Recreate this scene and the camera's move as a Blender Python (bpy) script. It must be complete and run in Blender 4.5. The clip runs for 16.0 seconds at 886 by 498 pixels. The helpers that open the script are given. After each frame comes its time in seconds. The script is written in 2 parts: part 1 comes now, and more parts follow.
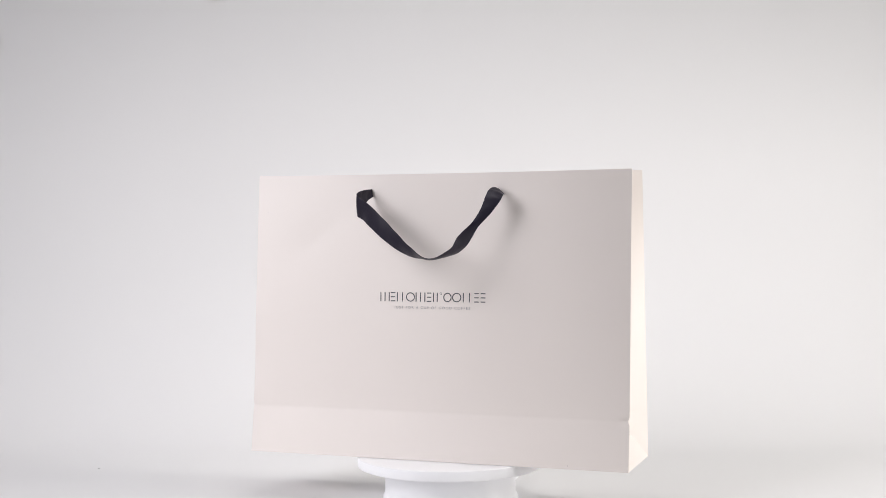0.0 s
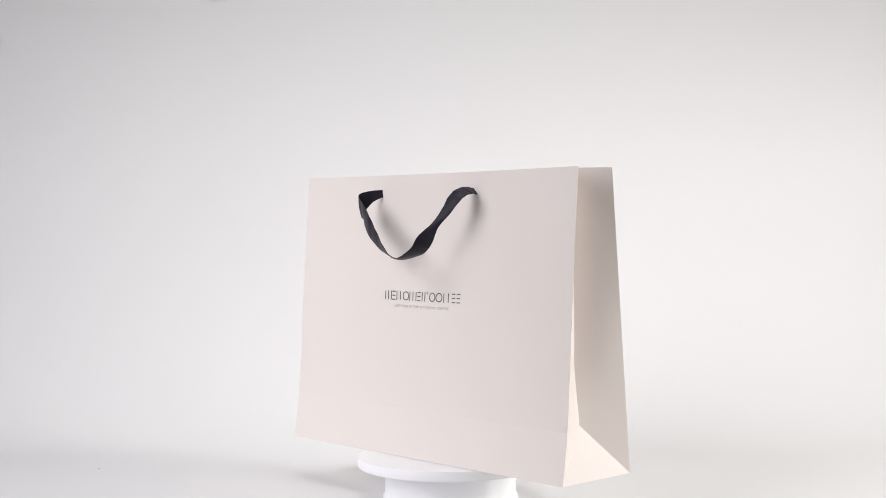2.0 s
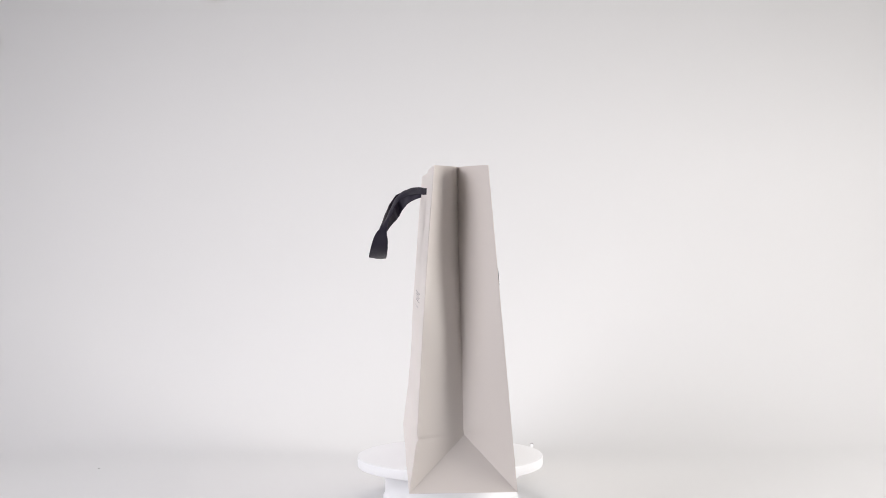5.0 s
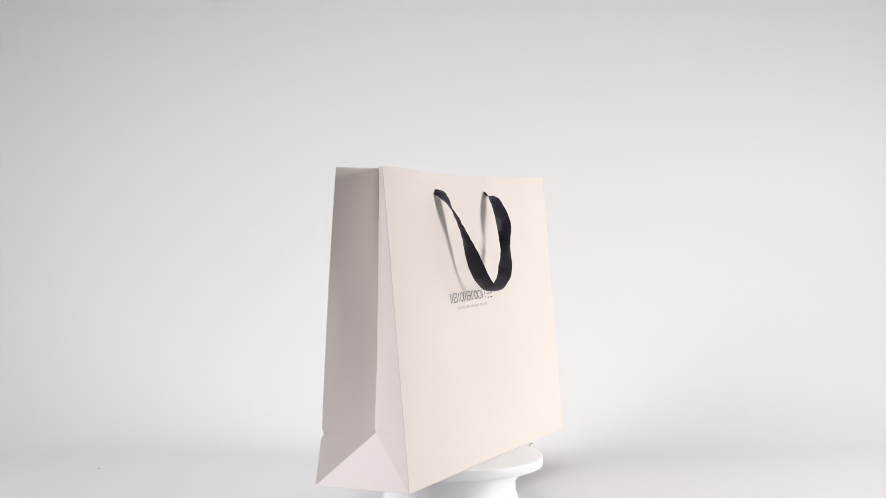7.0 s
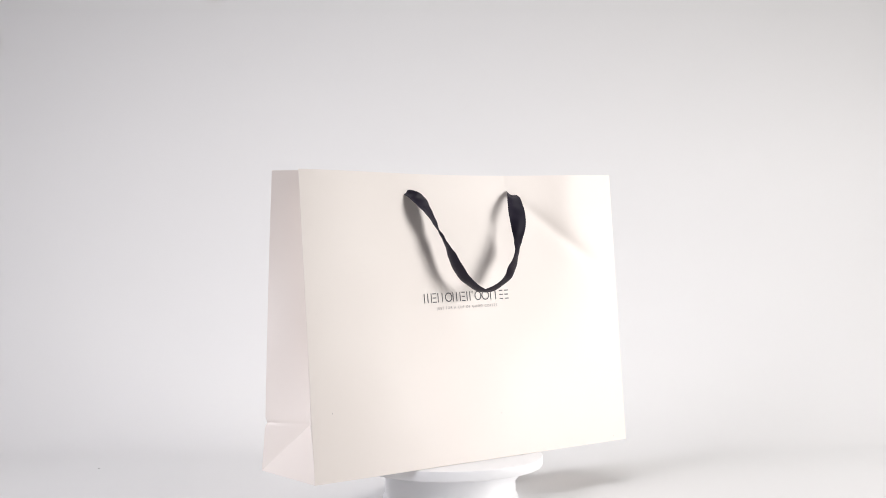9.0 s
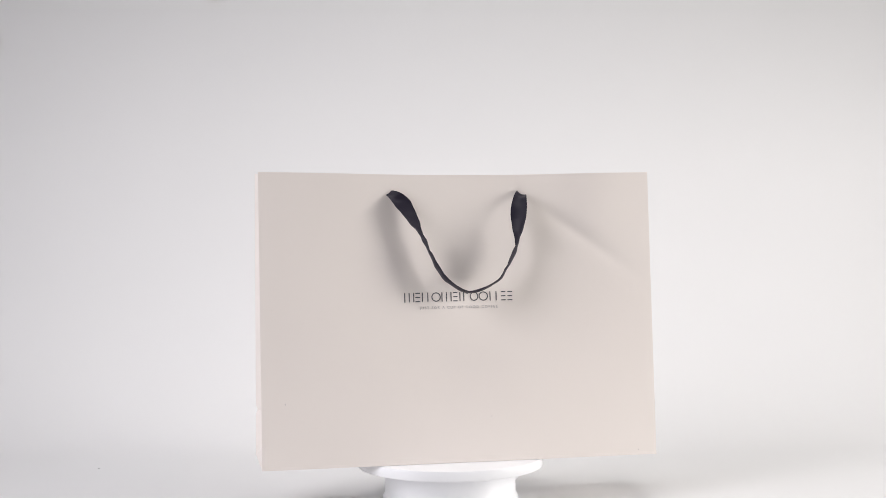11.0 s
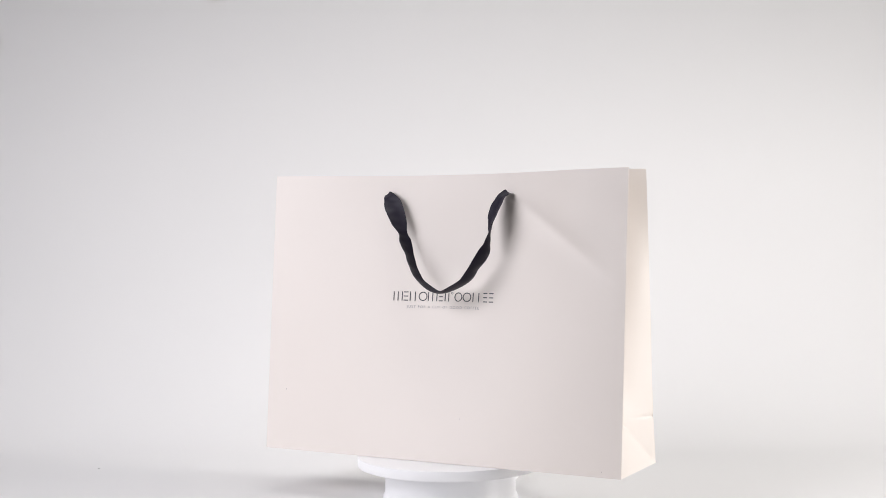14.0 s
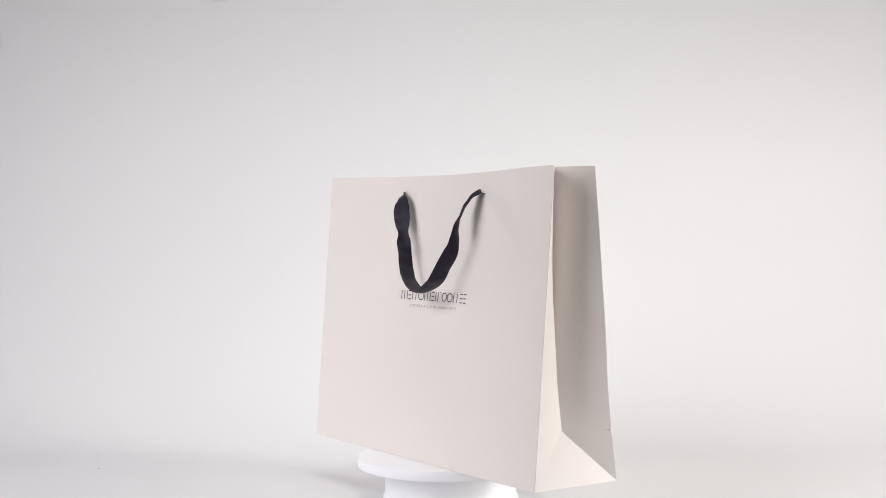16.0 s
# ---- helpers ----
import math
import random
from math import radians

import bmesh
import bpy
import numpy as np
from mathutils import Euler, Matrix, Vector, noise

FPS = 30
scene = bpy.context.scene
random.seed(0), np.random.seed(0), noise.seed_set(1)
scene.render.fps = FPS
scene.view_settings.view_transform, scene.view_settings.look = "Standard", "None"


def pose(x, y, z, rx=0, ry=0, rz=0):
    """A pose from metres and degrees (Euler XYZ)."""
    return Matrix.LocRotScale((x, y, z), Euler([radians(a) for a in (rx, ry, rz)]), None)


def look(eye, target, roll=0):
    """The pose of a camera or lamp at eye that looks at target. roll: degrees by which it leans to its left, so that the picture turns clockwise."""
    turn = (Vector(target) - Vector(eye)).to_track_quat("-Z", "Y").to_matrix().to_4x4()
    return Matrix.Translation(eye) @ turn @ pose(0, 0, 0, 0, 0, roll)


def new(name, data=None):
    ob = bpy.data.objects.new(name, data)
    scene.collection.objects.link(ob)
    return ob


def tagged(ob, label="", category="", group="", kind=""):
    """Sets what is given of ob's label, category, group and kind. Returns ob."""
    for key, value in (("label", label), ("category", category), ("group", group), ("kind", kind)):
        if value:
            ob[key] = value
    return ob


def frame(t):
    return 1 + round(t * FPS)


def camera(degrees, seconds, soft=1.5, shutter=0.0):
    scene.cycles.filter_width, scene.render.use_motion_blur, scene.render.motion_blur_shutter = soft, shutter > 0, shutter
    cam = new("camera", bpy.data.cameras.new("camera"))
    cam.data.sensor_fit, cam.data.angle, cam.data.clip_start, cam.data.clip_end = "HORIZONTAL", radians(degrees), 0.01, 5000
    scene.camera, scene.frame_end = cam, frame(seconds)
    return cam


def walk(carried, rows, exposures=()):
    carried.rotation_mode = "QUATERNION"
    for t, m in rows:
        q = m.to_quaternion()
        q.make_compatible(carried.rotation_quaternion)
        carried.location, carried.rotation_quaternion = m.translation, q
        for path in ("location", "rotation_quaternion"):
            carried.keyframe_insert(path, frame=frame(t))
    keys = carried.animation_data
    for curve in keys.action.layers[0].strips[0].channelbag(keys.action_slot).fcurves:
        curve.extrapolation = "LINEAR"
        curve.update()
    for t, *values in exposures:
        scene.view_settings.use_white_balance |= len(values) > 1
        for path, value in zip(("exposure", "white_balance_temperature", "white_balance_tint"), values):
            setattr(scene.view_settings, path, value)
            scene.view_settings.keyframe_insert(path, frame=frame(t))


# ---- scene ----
# ---- camera ----
TABLE = 0.05                       # height of the turntable's top above the floor
EYE = (-0.00597, -1.42172, 0.25256 + TABLE)
cam = camera(37.07, 16.0, 0.55)
# the clip's own exposure drifts a little
EXPOSURES = [(0.0, -0.03), (0.5, 0.015), (1.0, 0.03), (2.0, 0.03), (2.5, -0.03), (3.0, 0.0), (3.5, -0.01), (4.0, -0.055), (6.5, -0.06), (7.0, -0.06),
             (7.5, -0.09), (8.0, -0.09), (8.5, -0.02), (9.0, -0.01), (9.5, -0.005), (10.0, -0.03), (12.5, -0.05), (13.0, 0.015), (14.0, 0.0), (14.5, 0.015),
             (15.0, -0.045), (15.5, -0.015), (16.0, -0.025)]
walk(cam, [(0.0, pose(*EYE, 90 - 1.245, 0.402, 0)), (16.0, pose(*EYE, 90 - 1.245, 0.402, 0))], EXPOSURES)

# ---- light: two studio softboxes, one at each side, and a broad one overhead ----
world = bpy.data.worlds.new("studio_air")
scene.world = world
world.use_nodes = True
world.node_tree.nodes["Background"].inputs["Color"].default_value = (0.93, 0.95, 1.0, 1)
world.node_tree.nodes["Background"].inputs["Strength"].default_value = 0.05


def softbox(name, eye, target, wide, high, watts, colour, spread):
    data = bpy.data.lights.new(name, "AREA")
    data.shape, data.size, data.size_y, data.energy, data.color = "RECTANGLE", wide, high, watts, colour
    data.spread = radians(spread)
    ob = new(name, data)
    ob.matrix_world = look(eye, target)
    return ob


softbox("softbox_light_right", (1.36, -0.32, 0.42), (0.16, 0.22, 0.08), 0.5, 0.8, 9.0, (1.0, 0.967, 0.94), 130)
softbox("softbox_light_left", (-1.20, -0.71, 0.78), (-0.22, 0.26, 0.08), 1.1, 1.2, 6.0, (0.986, 0.964, 1.014), 88)
softbox("overhead_light", (0.05, -0.05, 1.75), (0.14, 0.18, 0.0), 0.9, 0.7, 1.75, (1.0, 0.98, 0.97), 66)


# ---- materials ----
def material(name, colour, rough, var=0.03, scale=9.0, fine=900.0, bump=0.02, sheen=0.0, stretch=(1, 1, 1), ior=1.45, spec=0.5, wave=0.0):
    """A base colour with broad and fine variation and a fine relief."""
    m = bpy.data.materials.new(name)
    m.use_nodes = True
    nt = m.node_tree
    n, link = nt.nodes, nt.links.new
    bsdf = n["Principled BSDF"]
    bsdf.inputs["IOR"].default_value = ior
    bsdf.inputs["Specular IOR Level"].default_value = spec
    bsdf.inputs["Sheen Weight"].default_value = sheen
    co = n.new("ShaderNodeTexCoord")
    mp = n.new("ShaderNodeMapping")
    mp.inputs["Scale"].default_value = stretch
    link(co.outputs["Object"], mp.inputs["Vector"])
    big = n.new("ShaderNodeTexNoise")
    big.inputs["Scale"].default_value, big.inputs["Detail"].default_value = scale, 4.0
    small = n.new("ShaderNodeTexNoise")
    small.inputs["Scale"].default_value, small.inputs["Detail"].default_value = fine, 3.0
    link(co.outputs["Object"], big.inputs["Vector"])
    link(mp.outputs["Vector"], small.inputs["Vector"])
    ramp = n.new("ShaderNodeMix")
    ramp.data_type = "RGBA"
    ramp.inputs["A"].default_value = (*[c * (1 - var) for c in colour], 1)
    ramp.inputs["B"].default_value = (*[min(1.0, c * (1 + var)) for c in colour], 1)
    both = n.new("ShaderNodeMath")
    both.operation = "MULTIPLY_ADD"
    link(small.outputs["Fac"], both.inputs[0])
    both.inputs[1].default_value = 0.35
    half = n.new("ShaderNodeMath")
    half.operation = "MULTIPLY"
    half.inputs[1].default_value = 0.65
    link(big.outputs["Fac"], half.inputs[0])
    link(half.outputs[0], both.inputs[2])
    link(both.outputs[0], ramp.inputs["Factor"])
    link(ramp.outputs["Result"], bsdf.inputs["Base Color"])
    rr = n.new("ShaderNodeMapRange")
    rr.inputs["To Min"].default_value, rr.inputs["To Max"].default_value = rough - 0.06, min(1.0, rough + 0.06)
    link(big.outputs["Fac"], rr.inputs["Value"])
    link(rr.outputs["Result"], bsdf.inputs["Roughness"])
    bp = n.new("ShaderNodeBump")
    bp.inputs["Strength"].default_value, bp.inputs["Distance"].default_value = bump, 0.001
    link(small.outputs["Fac"], bp.inputs["Height"])
    if wave:
        mid = n.new("ShaderNodeTexNoise")
        mid.inputs["Scale"].default_value, mid.inputs["Detail"].default_value = 26.0, 3.0
        link(co.outputs["Object"], mid.inputs["Vector"])
        wv = n.new("ShaderNodeBump")
        wv.inputs["Strength"].default_value, wv.inputs["Distance"].default_value = wave, 0.01
        link(mid.outputs["Fac"], wv.inputs["Height"])
        link(wv.outputs["Normal"], bp.inputs["Normal"])
    link(bp.outputs["Normal"], bsdf.inputs["Normal"])
    return m


PAPER = material("coated_paper", (0.815, 0.754, 0.712), 0.44, 0.015, 14.0, 1300.0, 0.05, ior=1.6, wave=0.045)
INK = material("grey_ink", (0.095, 0.090, 0.105), 0.6, 0.1, 60.0, 2500.0, 0.02)
INK_PALE = material("pale_grey_ink", (0.36, 0.345, 0.36), 0.6, 0.1, 60.0, 2500.0, 0.02)
RIBBON = material("black_satin", (0.015, 0.012, 0.024), 0.48, 0.12, 60.0, 2600.0, 0.12, 0.03, (1, 1, 0.25), spec=0.28)
PLASTIC = material("white_plastic", (0.92, 0.925, 0.945), 0.35, 0.01, 20.0, 1500.0, 0.02)
BACKDROP = material("white_backdrop_paper", (0.790, 0.787, 0.788), 0.85, 0.02, 2.2, 500.0, 0.06)
WALL = material("grey_wall_paint", (0.55, 0.55, 0.55), 0.9, 0.04, 1.5, 200.0, 0.1)
DUST = material("grey_crumb", (0.25, 0.24, 0.23), 0.9, 0.1, 300.0, 2000.0, 0.1)
SCUFF = material("grey_scuff", (0.58, 0.53, 0.52), 0.8, 0.1, 300.0, 2500.0, 0.05)
TAPE = material("tan_tape", (0.62, 0.57, 0.46), 0.6, 0.06, 60.0, 1500.0, 0.1)


# ---- building helpers ----
def finish(bm, name, mat, sharp=28.0, smooth=True):
    bmesh.ops.remove_doubles(bm, verts=bm.verts, dist=1e-6)
    bmesh.ops.recalc_face_normals(bm, faces=bm.faces)
    for f in bm.faces:
        f.smooth = smooth
    for e in bm.edges:
        if len(e.link_faces) == 1:
            e.smooth = False
        if len(e.link_faces) == 2 and e.calc_face_angle(0) > radians(sharp):
            e.smooth = False
    me = bpy.data.meshes.new(name)
    bm.to_mesh(me)
    bm.free()
    me.materials.append(mat)
    return me


def part(name, bm, mat, parent, label="", sharp=28.0, thick=0.0):
    """One mesh under a thing or a part; thick: a sheet's thickness, laid on inwards and outwards alike."""
    ob = new(name, finish(bm, name, mat, sharp))
    ob.parent = parent
    if thick:
        mod = ob.modifiers.new("thickness", "SOLIDIFY")
        mod.thickness, mod.offset = thick, 0.0
    if label:
        tagged(ob, label)
    return ob


def sheet(rows):
    """A bmesh grid over rows of points."""
    bm = bmesh.new()
    grid = [[bm.verts.new(p) for p in row] for row in rows]
    for a, b in zip(grid, grid[1:]):
        for i in range(len(a) - 1):
            bm.faces.new((a[i], a[i + 1], b[i + 1], b[i]))
    bmesh.ops.remove_doubles(bm, verts=bm.verts, dist=1e-6)
    bmesh.ops.dissolve_degenerate(bm, edges=bm.edges, dist=1e-7)
    return bm


def turned(profile, steps=128):
    """A body turned about z from a profile of (radius, height)."""
    bm = bmesh.new()
    rings = []
    for r, z in profile:
        if r < 1e-6:
            rings.append([bm.verts.new((0, 0, z))])
        else:
            rings.append([bm.verts.new((r * math.cos(2 * math.pi * i / steps), r * math.sin(2 * math.pi * i / steps), z)) for i in range(steps)])
    for a, b in zip(rings, rings[1:]):
        for i in range(steps):
            j = (i + 1) % steps
            loop = [a[i % len(a)], a[j % len(a)], b[j % len(b)], b[i % len(b)]]
            loop = [v for k, v in enumerate(loop) if v not in loop[:k]]
            if len(loop) > 2:
                bm.faces.new(loop)
    return bm


def bell(x, s):
    return math.exp(-(x / s) ** 2)


# ---- setting: the room and the paper sweep ----
def build_setting():
    def box(name, lo, hi, label):
        bm = bmesh.new()
        bmesh.ops.create_cube(bm, size=1.0)
        for v in bm.verts:
            v.co = [l + (c + 0.5) * (h - l) for c, l, h in zip(v.co, lo, hi)]
        ob = new(name, finish(bm, name, WALL))
        return tagged(ob, label, name.split("_")[0], kind="structure")

    box("floor", (-3, -3, -0.10), (3, 3, -0.003), "plain grey studio floor under the backdrop paper")
    box("ceiling", (-3, -3, 2.5), (3, 3, 2.6), "plain grey studio ceiling")
    box("wall_north", (-3, 3, -0.1), (3, 3.1, 2.5), "plain grey studio wall behind the backdrop")
    box("wall_south", (-3, -3.1, -0.1), (3, -3, 2.5), "plain grey studio wall")
    box("wall_east", (3, -3, -0.1), (3.1, 3, 2.5), "plain grey studio wall")
    box("wall_west", (-3.1, -3, -0.1), (-3, 3, 2.5), "plain grey studio wall")

    # the sweep: flat on the table, a wide bend, then up
    line = [(-0.9 + 0.1 * i, 0.0) for i in range(12)]
    y0, r = 0.28, 0.42
    line += [(y0 + r * math.sin(a), r * (1 - math.cos(a))) for a in np.linspace(0, radians(84), 40)]
    (ya, za), (yb, zb) = line[-2:]
    k = (yb - ya) / (zb - za)
    line += [(yb + k * d, zb + d) for d in np.linspace(0.05, 2.12, 24)]
    xs = np.linspace(-1.25, 1.25, 41)
    rows = []
    for y, z in line:
        rows.append([(x, y + 0.004 * math.sin(2.1 * x + 1.0) * min(1, max(0, z * 3)), z) for x in xs])
    ob = new("backdrop", finish(sheet(rows), "backdrop", BACKDROP, 60))
    mod = ob.modifiers.new("thickness", "SOLIDIFY")
    mod.thickness, mod.offset = 0.002, 0.0
    tagged(ob, "seamless white paper backdrop curving up behind the turntable", "backdrop", kind="structure")


# ---- the turntable ----
def build_turntable():
    table = tagged(new("turntable"), "round white plastic display turntable under the paper bag", "turntable")
    R, th = 0.0998, 0.0108
    b = 0.0012
    prof = [(0, TABLE), (R - 0.0045, TABLE), (R - b, TABLE - 0.0002), (R - 0.3 * b, TABLE - 0.3 * b), (R, TABLE - b), (R, TABLE - th + b),
            (R - 0.3 * b, TABLE - th + 0.3 * b), (R - b, TABLE - th), (0, TABLE - th)]
    platter = part("platter", turned(prof, 192), PLASTIC, table, "smooth white turning platter", 40)
    z = TABLE - th - 0.0006
    prof = [(0, z), (0.0690, z), (0.0700, z - 0.001), (0.0704, 0.0095), (0.0708, 0.0085), (0.0722, 0.0075), (0.0726, 0.006), (0.0726, 0.0012), (0.0718, 0.0), (0, 0.0)]
    part("base", turned(prof, 160), PLASTIC, table, "round white base with a flared foot", 40)
    return table, platter


# ---- the paper bag ----
WIDE, HIGH, DEEP, LEAN, FOLD = 0.42, 0.303, 0.05, 0.0252, 0.05


def panel_a(u, z):
    """A point of the first face: u to the right as one looks at it, z up. It stays nearly flat, with a crease at the base fold."""
    s = z / HIGH
    dip = 0.0034
    w = DEEP - LEAN * s - (dip * max(0.0, 1 - (z - FOLD) / 0.2) ** 1.5 if z > FOLD else dip * z / FOLD)
    k = max(0.0, 1 - (abs(u) / (WIDE / 2)) ** 2.4)
    w += 0.002 * k * s ** 2
    # the fold nips the edges
    nip = bell(z - FOLD, 0.003) * bell(abs(u) - WIDE / 2, 0.009) * (1.6 if u > 0 else 0.35)
    w -= 0.0010 * nip
    # a soft dent under the far end of the handle
    d = (u + 0.143) * 0.62 + (z - 0.232) * -0.78
    e = (u + 0.143) * 0.78 + (z - 0.232) * 0.62
    w -= (0.0011 * bell(d, 0.020) + 0.00035 * bell(d - 0.004, 0.006)) * bell(e, 0.045) * k
    # the corner by the base is pinched along a short diagonal
    if z < 0.09:
        d = -WIDE / 2 + 0.42 * min(z, FOLD) - u
        w += 0.05 * (math.sqrt(d * d + 1e-6) + d) / 2 * min(1.0, (0.09 - z) / 0.04)
    w += 0.0008 * bell(u + WIDE / 2, 0.018) * math.sin(z * 52) * min(1.0, max(0.0, (z - FOLD) * 20)) * (1 - s)
    w += 0.0009 * math.sin(u * 31 + z * 12) * k * (0.3 + s)
    return Vector((u * (1 - 0.0045 * nip), -w, z - 0.0012 * k * s ** 6))


def panel_b(u, z):
    """A point of the second face, whose middle is pushed inwards."""
    s = z / HIGH
    w = DEEP - LEAN * s
    k = max(0.0, 0.3 - 0.3 * (abs(u) / (WIDE / 2)) ** 2.1) + 0.7 * math.cos(math.pi * u / WIDE) ** 2
    w -= (0.0205 + 0.035 * u) * k * math.sin(math.pi / 2 * min(1.0, s / 0.9)) ** 1.2
    # the stiff ridge that runs from the handle's end to the edge
    d = (u - 0.112) * 0.584 + (z - 0.2525) * 0.812
    e = (u - 0.112) * 0.812 - (z - 0.2525) * 0.584
    w -= (0.0016 * bell(d, 0.012) + 0.0006 * bell(d, 0.005)) * bell(e - 0.022, 0.06)
    # a short nick in the rim above the handle
    w -= 0.0003 * bell(u - 0.066, 0.003) / (1 + math.exp(-(z - 0.292) / 0.003))
    w += 0.0025 * bell(u - 0.153, 0.030) / (1 + math.exp(-(z - 0.225) / 0.012))
    w += 0.0007 * math.sin(u * 27 - z * 17) * k * (0.3 + s)
    return Vector((-u, w, z - 0.0026 * k * s ** 6))


def face_sheet(fn):
    zs = sorted(set([0, 0.0015, *np.linspace(0.004, 0.044, 10), 0.0465, 0.0485, FOLD, 0.0515, 0.0532, *np.linspace(0.055, HIGH, 86)]))
    return sheet([[fn(u, z) for u in np.linspace(-WIDE / 2, WIDE / 2, 241)] for z in zs])


def gusset_sheet(side):
    """The folded side: a valley fold above, a flat triangle towards the base below."""
    fa = lambda z: panel_a(side * WIDE / 2, z)
    fb = lambda z: panel_b(-side * WIDE / 2, z)

    def valley(z):
        a, b = fa(z), fb(z)
        half = abs(b.y - a.y) / 2
        inward = math.sqrt(max(0.0, DEEP ** 2 - half ** 2))
        wave = 0.0010 * math.sin(z * 15 + side) * min(1, max(0, (z - FOLD) * 12)) ** 2
        return Vector((side * (WIDE / 2 - inward * (1.0 if side > 0 else 0.9)), (a.y + b.y) / 2 + wave, z))

    apex = valley(FOLD)
    rows = []
    for z in [*np.linspace(0, FOLD * 0.92, 10), FOLD - 0.002, FOLD - 0.0008, FOLD, FOLD + 0.0008, FOLD + 0.002, *np.linspace(FOLD + 0.004, HIGH, 40)]:
        a, b = fa(z), fb(z)
        t = min(1.0, z / FOLD)
        if t < 1:
            da, db = fa(0).lerp(apex, t), fb(0).lerp(apex, t)
        else:
            da = db = valley(z)
        mid = (da + db) / 2
        rise = min(1.0, max(0.0, (z - FOLD) / 0.08))
        puff = 0.0030 * rise * rise * (3 - 2 * rise)
        row = []
        for i in range(9):
            s = i / 8
            q = a.lerp(da, s)
            ripple = 0.0011 * math.sin(z * 44 + 0.9 * side) * rise * math.sin(math.pi * s)
            q.x += side * (puff * math.sin(math.pi * s) + ripple - bell(z - FOLD, 0.0016) * (0.0003 * (1 - s) + 0.0011 * (1 - s) ** 4))
            row.append(q)
        row += [da.lerp(mid, i / 4) for i in range(1, 5)] + [mid.lerp(db, i / 4) for i in range(1, 5)]
        for i in range(1, 9):
            s = i / 8
            q = db.lerp(b, s)
            q.x += side * puff * math.sin(math.pi * s)
            row.append(q)
        rows.append(row)
    return sheet(rows)


def on_panel(fn, u, z, lift):
    """A point that lies lift metres above the panel."""
    p, e = fn(u, z), 0.002
    n = (fn(u + e, z) - fn(u - e, z)).cross(fn(u, z + e) - fn(u, z - e)).normalized()
    return p + n * lift


def ribbon(stations):
    """A satin ribbon: each station is its middle and half its width, in millimetres, on the face's own axes."""
    rows = []
    P = [np.array(s, float) * 0.001 for s in stations]
    P = [2 * P[0] - P[1], *P, 2 * P[-1] - P[-2]]
    for a, b, c, d in zip(P, P[1:], P[2:], P[3:]):
        for i in range(10):
            t = i / 10
            q = 0.5 * (2 * b + (c - a) * t + (2 * a - 5 * b + 4 * c - d) * t * t + (3 * b - a - 3 * c + d) * t ** 3)
            rows.append(q)
    rows.append(P[-2])
    return rows


def ribbon_sheet(stations, side):
    rows = []
    q = ribbon(stations)
    for i, v in enumerate(q):
        m, h = Vector(v[:3]), Vector(v[3:])
        t = Vector(q[min(i + 1, len(q) - 1)][:3] - q[max(i - 1, 0)][:3]).normalized()
        n = t.cross(h).normalized() if h.length > 1e-6 else Vector()
        row = []
        cup = (0.0010 if side == "a" else 0.0020) * min(1.0, i / 25, (len(q) - 1 - i) / 25)
        for s in np.linspace(-1, 1, 9):
            p = m + h * s + n * cup * (s * s - 0.4) + n * 0.0002 * math.sin(i * 0.7 + 2 * s)
            row.append((p.x, -p.y, p.z) if side == "a" else (-p.x, p.y, p.z))
        rows.append(row)
    return sheet(rows)


# middle (right, out, up) and half the width (right, out, up): the limb that falls, then the limb that rises
FALL_A = [
    (-72, 22, 282, -1, 0, 3), (-72, 30, 282, -1, 0, 4), (-74, 43, 279, -1, 1, 6), (-76.5, 52.5, 274, -1, 3, 8.5), (-78, 57.5, 268, 1.5, 3, 10.3),
    (-66, 62.5, 261.2, 5.0, 4, 8.2), (-47.5, 71, 247.5, 5.2, 1.9, 7.2), (-29.5, 75.5, 233, 4.6, 3.0, 6.4), (-10, 78, 219.5, 2.8, 6.0, 4.6), (13, 79, 212.2, 0.5, 9, 0.5)]
RISE_A = [
    (37, 77.5, 220, -1, 8.8, 2.0), (47.6, 75, 232.6, -3, 6.8, 3.8), (58, 71, 247, -2.8, 1.8, 2.2), (67.5, 65, 261, -5, 0.8, 2.4), (73, 59, 273.5, -7.5, 0.5, 2.5),
    (74, 50, 280.5, -7.5, 0, 3.2), (73.5, 38, 283, -5.5, 0, 3.6), (73, 29, 282, -3.5, 0, 3.4), (73, 21, 282, -2, 0, 3.2)]
FALL_B = [
    (-73, 5, 281, -3, 0, -2.5), (-72.5, 12, 281.5, -3, 0, -2.2), (-67, 18, 278, -5, 1, -3.8), (-60, 22.5, 270, -7.6, 4, -4.2), (-54, 26, 260, -7, 5.6, -2.8), (-48, 29, 248.5, -5.6, 5.6, -1.6), (-42.8, 31.6, 238.5, -2.3, 5.0, -0.6),
    (-38.5, 33.8, 229, -3.2, 6.8, -0.4), (-33, 36.3, 217, -0.7, 8, 0.2), (-26.3, 39.3, 202, 0.3, 9, 0.6), (-15, 42, 187.5, 0.5, 9, 0.5), (8, 43.5, 176.5, 0, 9.2, 0.3)]
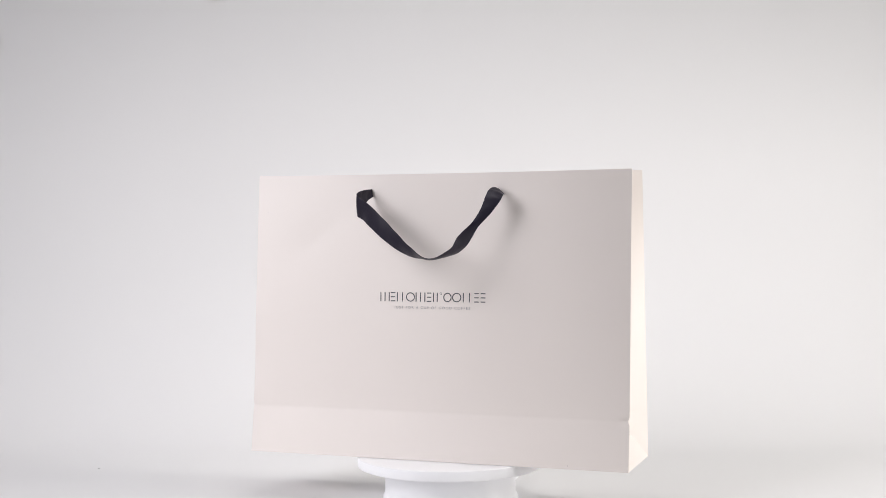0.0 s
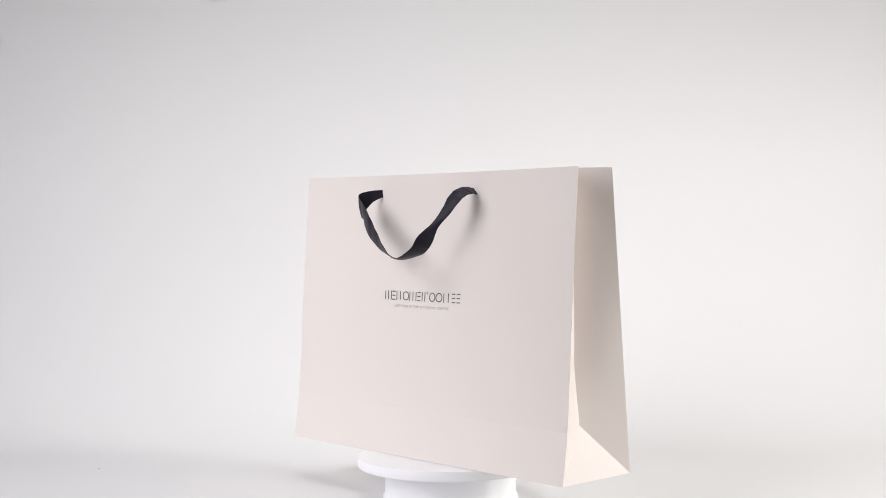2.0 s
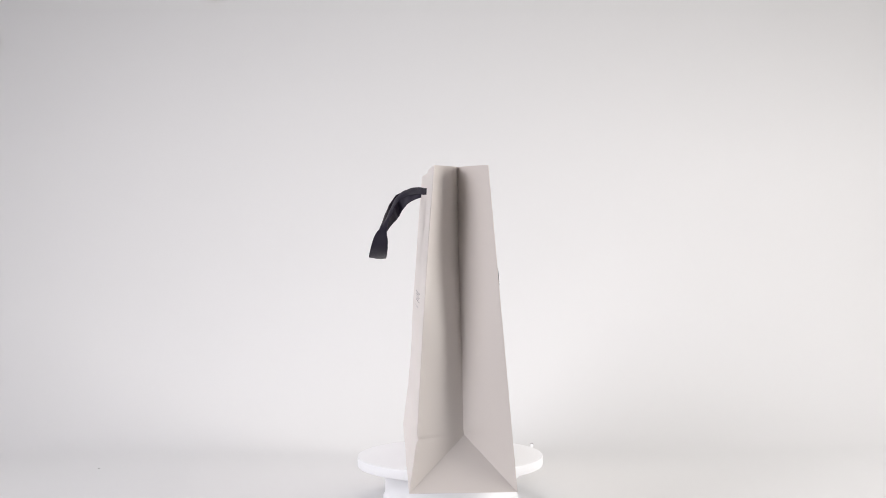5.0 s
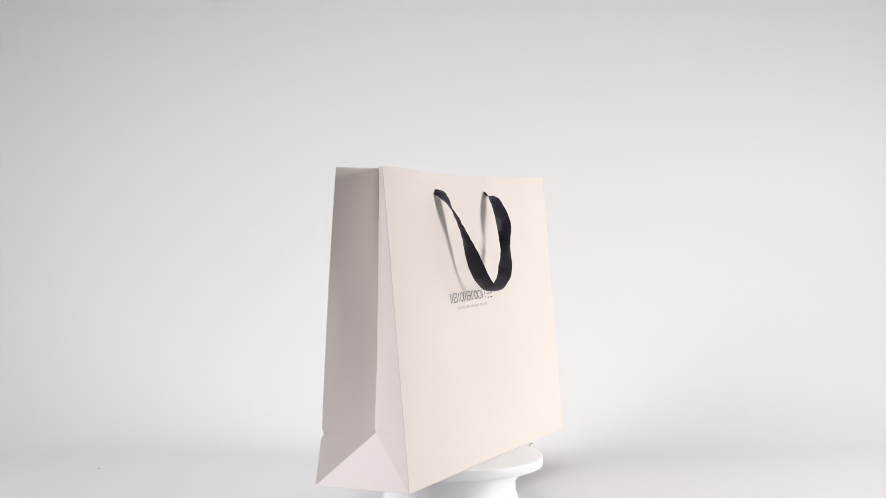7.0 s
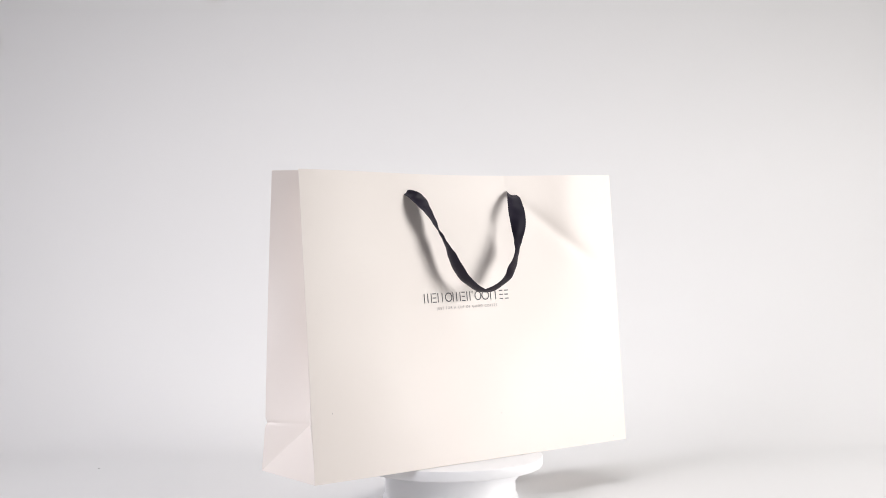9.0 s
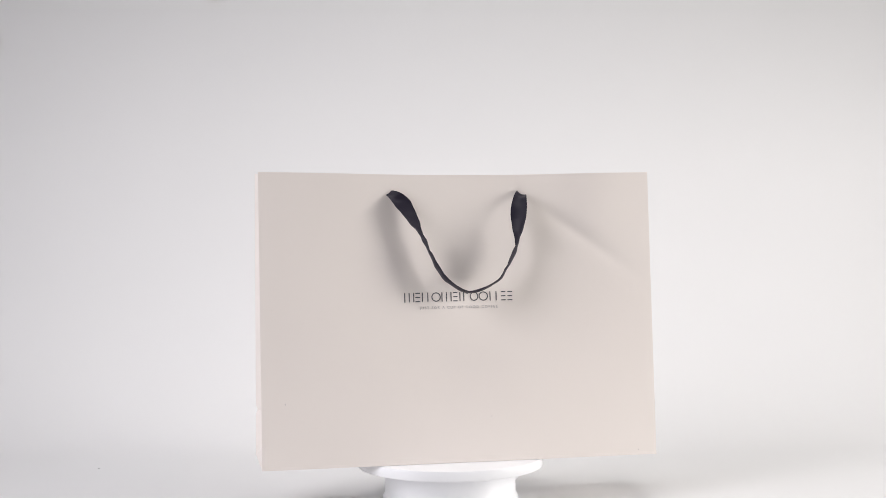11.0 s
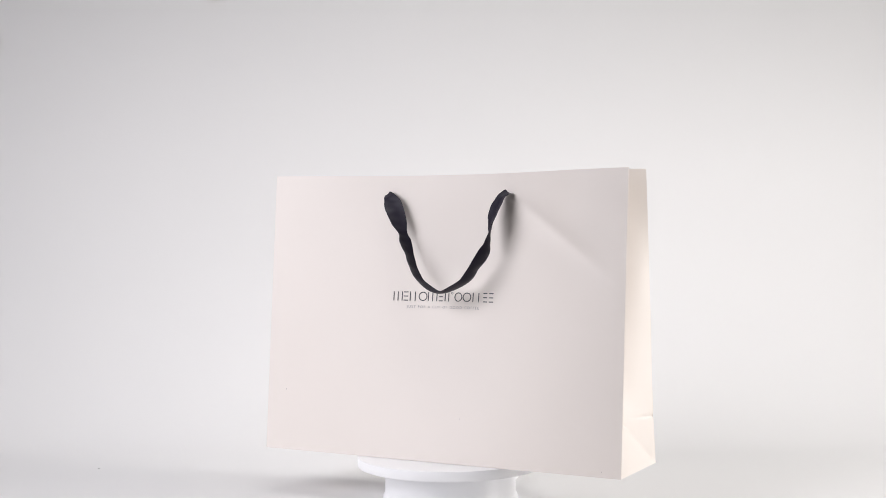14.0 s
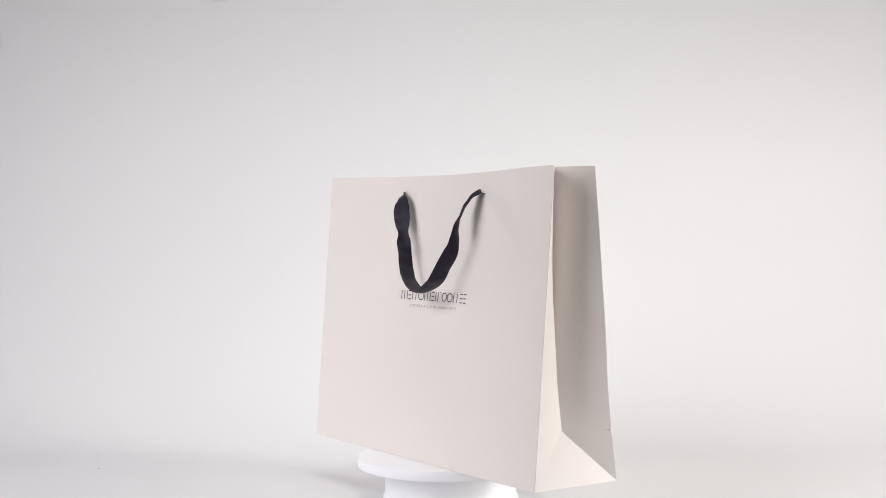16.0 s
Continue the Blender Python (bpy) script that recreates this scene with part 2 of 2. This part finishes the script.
RISE_B = [
    (36.5, 44, 187.5, -1.6, 9, 1), (48, 42, 202, -1.4, 8.5, 1.4), (57, 39, 216.5, -3.2, 7, 1.8), (61.5, 36, 229, 0, 6.5, 0.8), (63.3, 33.5, 246, 5, 6.4, 0.5),
    (65, 28, 261, 7.8, 4.2, 0.8), (68, 20, 274, 7.2, 2, 1.5), (71.5, 11.5, 280, 5.6, 0.5, -1.5), (73.5, 4, 281, 4, 0, -2.5), (73.5, -3, 281, 3, 0, -3)]

# the name's marks as plain shapes: middle and width in millimetres, then the shape: upright bars, level bars or a ring
MARKS = [(-53.5, 10.8, "bars", 3), (-44.2, 5.2, "levels", 3), (-37.5, 4.4, "bars", 1), (-31.6, 4.4, "bars", 1), (-24.2, 10.2, "ring", 1), (-12.8, 11.0, "bars", 3),
         (-3.1, 4.8, "levels", 3), (4.0, 5.2, "bars", 2), (17.4, 9.2, "ring", 1), (27.6, 10.2, "ring", 1), (36.7, 4.6, "bars", 1), (43.3, 4.4, "bars", 1),
         (49.4, 4.8, "levels", 3), (56.5, 5.2, "levels", 3)]


def marks(fn, z0, high):
    bm = bmesh.new()

    def quad(pts):
        bm.faces.new([bm.verts.new(on_panel(fn, u, z, 0.0006)) for u, z in pts])

    def ring(u, z, ru, rz, s, steps=36):
        for i in range(steps):
            a, b = 2 * math.pi * i / steps, 2 * math.pi * (i + 1) / steps
            quad([(u + (ru - k) * math.cos(c), z + (rz - k) * math.sin(c)) for c, k in ((a, 0), (b, 0), (b, s), (a, s))])

    s = 0.00105
    for mid, wide, shape, count in MARKS:
        u, h = mid * 0.001, wide * 0.0005
        if shape == "ring":
            ring(u, z0 + high / 2, h, high / 2, s)
        for i in range(count):
            if shape == "bars":
                lo = u - h + (2 * h - s) * i / max(1, count - 1)
                quad([(lo, z0), (lo + s, z0), (lo + s, z0 + high), (lo, z0 + high)])
            elif shape == "levels":
                lo = z0 + high - s - (high - s) * i / 2
                quad([(u - h, lo), (u + h, lo), (u + h, lo + s), (u - h, lo + s)])
    ring(0.0100, z0 + high - 0.001, 0.0012, 0.0012, 0.0004, 20)
    return bm


def lettering(fn, words, u0, u1, z0, high):
    """Printed capitals that follow the panel."""
    cu = bpy.data.curves.new("lettering", "FONT")
    cu.body, cu.size, cu.space_character, cu.resolution_u = words, 1.0, 1.35, 3
    ob = bpy.data.objects.new("lettering", cu)
    me = bpy.data.meshes.new_from_object(ob)
    bm = bmesh.new()
    bm.from_mesh(me)
    xs, ys = [v.co.x for v in bm.verts], [v.co.y for v in bm.verts]
    for v in bm.verts:
        u = u0 + (v.co.x - min(xs)) / (max(xs) - min(xs)) * (u1 - u0)
        z = z0 + (v.co.y - min(ys)) / (max(ys) - min(ys)) * high
        v.co = on_panel(fn, u, z, 0.0006)
    bpy.data.objects.remove(ob)
    bpy.data.meshes.remove(me)
    bpy.data.curves.remove(cu)
    return bm


# small rubbed spots on the faces: right, up, size in metres
SCUFFS = {"a": ((0.148, 0.0035, 0.0008), (-0.198, 0.262, 0.0007)), "b": ((-0.198, 0.162, 0.0007), (-0.186, 0.066, 0.0011), (0.030, 0.046, 0.0009), (0.190, 0.0055, 0.0009))}


def scuff(fn, u, z, r):
    """A flat rubbed spot with an uneven outline."""
    bm = bmesh.new()
    rim = []
    for i in range(10):
        a = 2 * math.pi * i / 10
        k = r * (0.75 + 0.25 * math.sin(3 * a + 40 * u))
        rim.append(bm.verts.new(on_panel(fn, u + 0.6 * k * math.cos(a), z + k * math.sin(a), 0.00045)))
    bm.faces.new(rim)
    return bm


def build_bag():
    bag = tagged(new("paper_bag"), "pale pinkish-white paper shopping bag with black ribbon handles, on a turntable", "shopping bag")
    T = 0.0006
    for fn, side, stations, shift in ((panel_a, "a", FALL_A + RISE_A, -0.0018), (panel_b, "b", FALL_B + RISE_B, 0.0)):
        panel = part("face_panel", face_sheet(fn), PAPER, bag, "pale paper face with grey print", 22, T)
        move = lambda u, z, fn=fn, shift=shift: fn(u + shift, z)
        part("logo_print", marks(move, 0.1663, 0.0098), INK, panel, "row of grey bars and rings")
        part("slogan_print", lettering(move, "JUST FOR A CUP OF GOOD COFFEE", -0.0426, 0.0426, 0.1578, 0.0037), INK_PALE, panel, "small grey printed capitals")
        for u, z, r in SCUFFS[side]:
            part("scuff_mark", scuff(fn, u, z, r), SCUFF, panel, "tiny grey scuff")
        part("ribbon_handle", ribbon_sheet(stations, side), RIBBON, bag, "black satin ribbon loop", 50, 0.0004)
    for side in (1, -1):
        part("side_gusset", gusset_sheet(side), PAPER, bag, "paper side folded inwards along its middle", 14, T)
    base = sheet([[(x, y, 0.0006) for x in np.linspace(-0.2095, 0.2095, 5)] for y in (-0.0495, 0.0, 0.0495)])
    part("base", base, PAPER, bag, "flat folded paper base", 20, T)
    return bag


def build_speck():
    bm = bmesh.new()
    bmesh.ops.create_icosphere(bm, subdivisions=2, radius=0.0014)
    for v in bm.verts:
        v.co *= 1 + 0.35 * noise.noise(v.co * 900)
        v.co.z *= 0.6
    ob = new("crumb", finish(bm, "crumb", DUST))
    ob.location = (-0.43, 0.192, 0.0008)
    tagged(ob, "tiny grey crumb lying on the white backdrop paper", "crumb")


def build_lead():
    """The short power lead that stands out behind the turntable's base."""
    lead = tagged(new("power_lead"), "short white power lead with a dark tip behind the turntable", "cable")
    pts = [Vector(p) for p in ((0.066, 0.030, 0.012), (0.078, 0.060, 0.018), (0.089, 0.095, 0.030), (0.0955, 0.119, 0.0385))]

    def tube(pts, rs, steps=14):
        bm = bmesh.new()
        rings = []
        for i, (p, r) in enumerate(zip(pts, rs)):
            t = (pts[min(i + 1, len(pts) - 1)] - pts[max(i - 1, 0)]).normalized()
            a = t.orthogonal().normalized()
            b = t.cross(a)
            rings.append([bm.verts.new(p + r * (a * math.cos(2 * math.pi * k / steps) + b * math.sin(2 * math.pi * k / steps))) for k in range(steps)])
        for a, b in zip(rings, rings[1:]):
            for k in range(steps):
                bm.faces.new((a[k], a[(k + 1) % steps], b[(k + 1) % steps], b[k]))
        bm.faces.new(rings[0]), bm.faces.new(rings[-1])
        return bm

    part("wire", tube(pts, [0.0022, 0.0022, 0.0024, 0.0026]), PLASTIC, lead)
    d = (pts[-1] - pts[-2]).normalized()
    part("tip", tube([pts[-1] + d * k for k in (-0.001, 0.0005, 0.0025, 0.003)], [0.002, 0.0023, 0.002, 0.0012]), DUST, lead, "dark connector tip")


def build_tape():
    """Two bits of tape that hold the paper, at its upper and its outer edge."""
    for x, z, wide, high, turn in ((-0.378, 0.688, 0.022, 0.05, 4), (-0.752, 0.592, 0.06, 0.018, -3)):
        rows = [[(wide * (i / 6 - 0.5), 0.0004 * math.sin(i + 2 * j), high * (j / 6 - 0.5)) for i in range(7)] for j in range(7)]
        ob = new("tape", finish(sheet(rows), "tape", TAPE))
        mod = ob.modifiers.new("thickness", "SOLIDIFY")
        mod.thickness = 0.0006
        y = 0.6977 + 0.1051 * (z - 0.376) + 0.004 * math.sin(2.1 * x + 1.0)
        ob.matrix_world = pose(x, y - 0.0035, z, -6, turn, 0)
        tagged(ob, "small strip of tan tape stuck on the white backdrop", "tape", "backdrop tapes")


build_setting()
build_lead()
build_tape()
turntable, platter = build_turntable()
paper_bag = build_bag()
build_speck()


# ---- what moves: the platter turns evenly and carries the bag ----
SET = -8.868                                    # degrees by which the bag stands turned on the platter
OFF = (-0.00475, 0.00312)                       # the bag's middle on the platter
TURN = [(0.0, -11.15), (1.5, -31.49), (3.5, -58.26), (7.0, -106.05), (9.0, -133.32), (12.5, -179.15), (14.5, -206.38), (16.0, -227.20)]


def turn_at(t):
    """The platter's turn: a smooth curve through the known turns."""
    n = len(TURN)
    slope = lambda i: (TURN[i + 1][1] - TURN[i][1]) / (TURN[i + 1][0] - TURN[i][0])
    m = [slope(0), *[(slope(i - 1) + slope(i)) / 2 for i in range(1, n - 1)], slope(n - 2)]
    i = max(k for k in range(n - 1) if TURN[k][0] <= t)
    h = TURN[i + 1][0] - TURN[i][0]
    x = (t - TURN[i][0]) / h
    return ((1 + 2 * x) * (1 - x) ** 2 * TURN[i][1] + x * (1 - x) ** 2 * h * m[i]
            + x * x * (3 - 2 * x) * TURN[i + 1][1] + x * x * (x - 1) * h * m[i + 1])


def motions():
    bag_rows, platter_rows = [], []
    for i in range(33):
        t = i * 0.5
        a = turn_at(t)
        c, s = math.cos(radians(a)), math.sin(radians(a))
        bag_rows.append((t, pose(OFF[0] * c - OFF[1] * s, OFF[0] * s + OFF[1] * c, TABLE + 0.0003, 0, 0, a + SET)))
        platter_rows.append((t, pose(0, 0, 0, 0, 0, a)))
    walk(paper_bag, bag_rows)
    walk(platter, platter_rows)


motions()
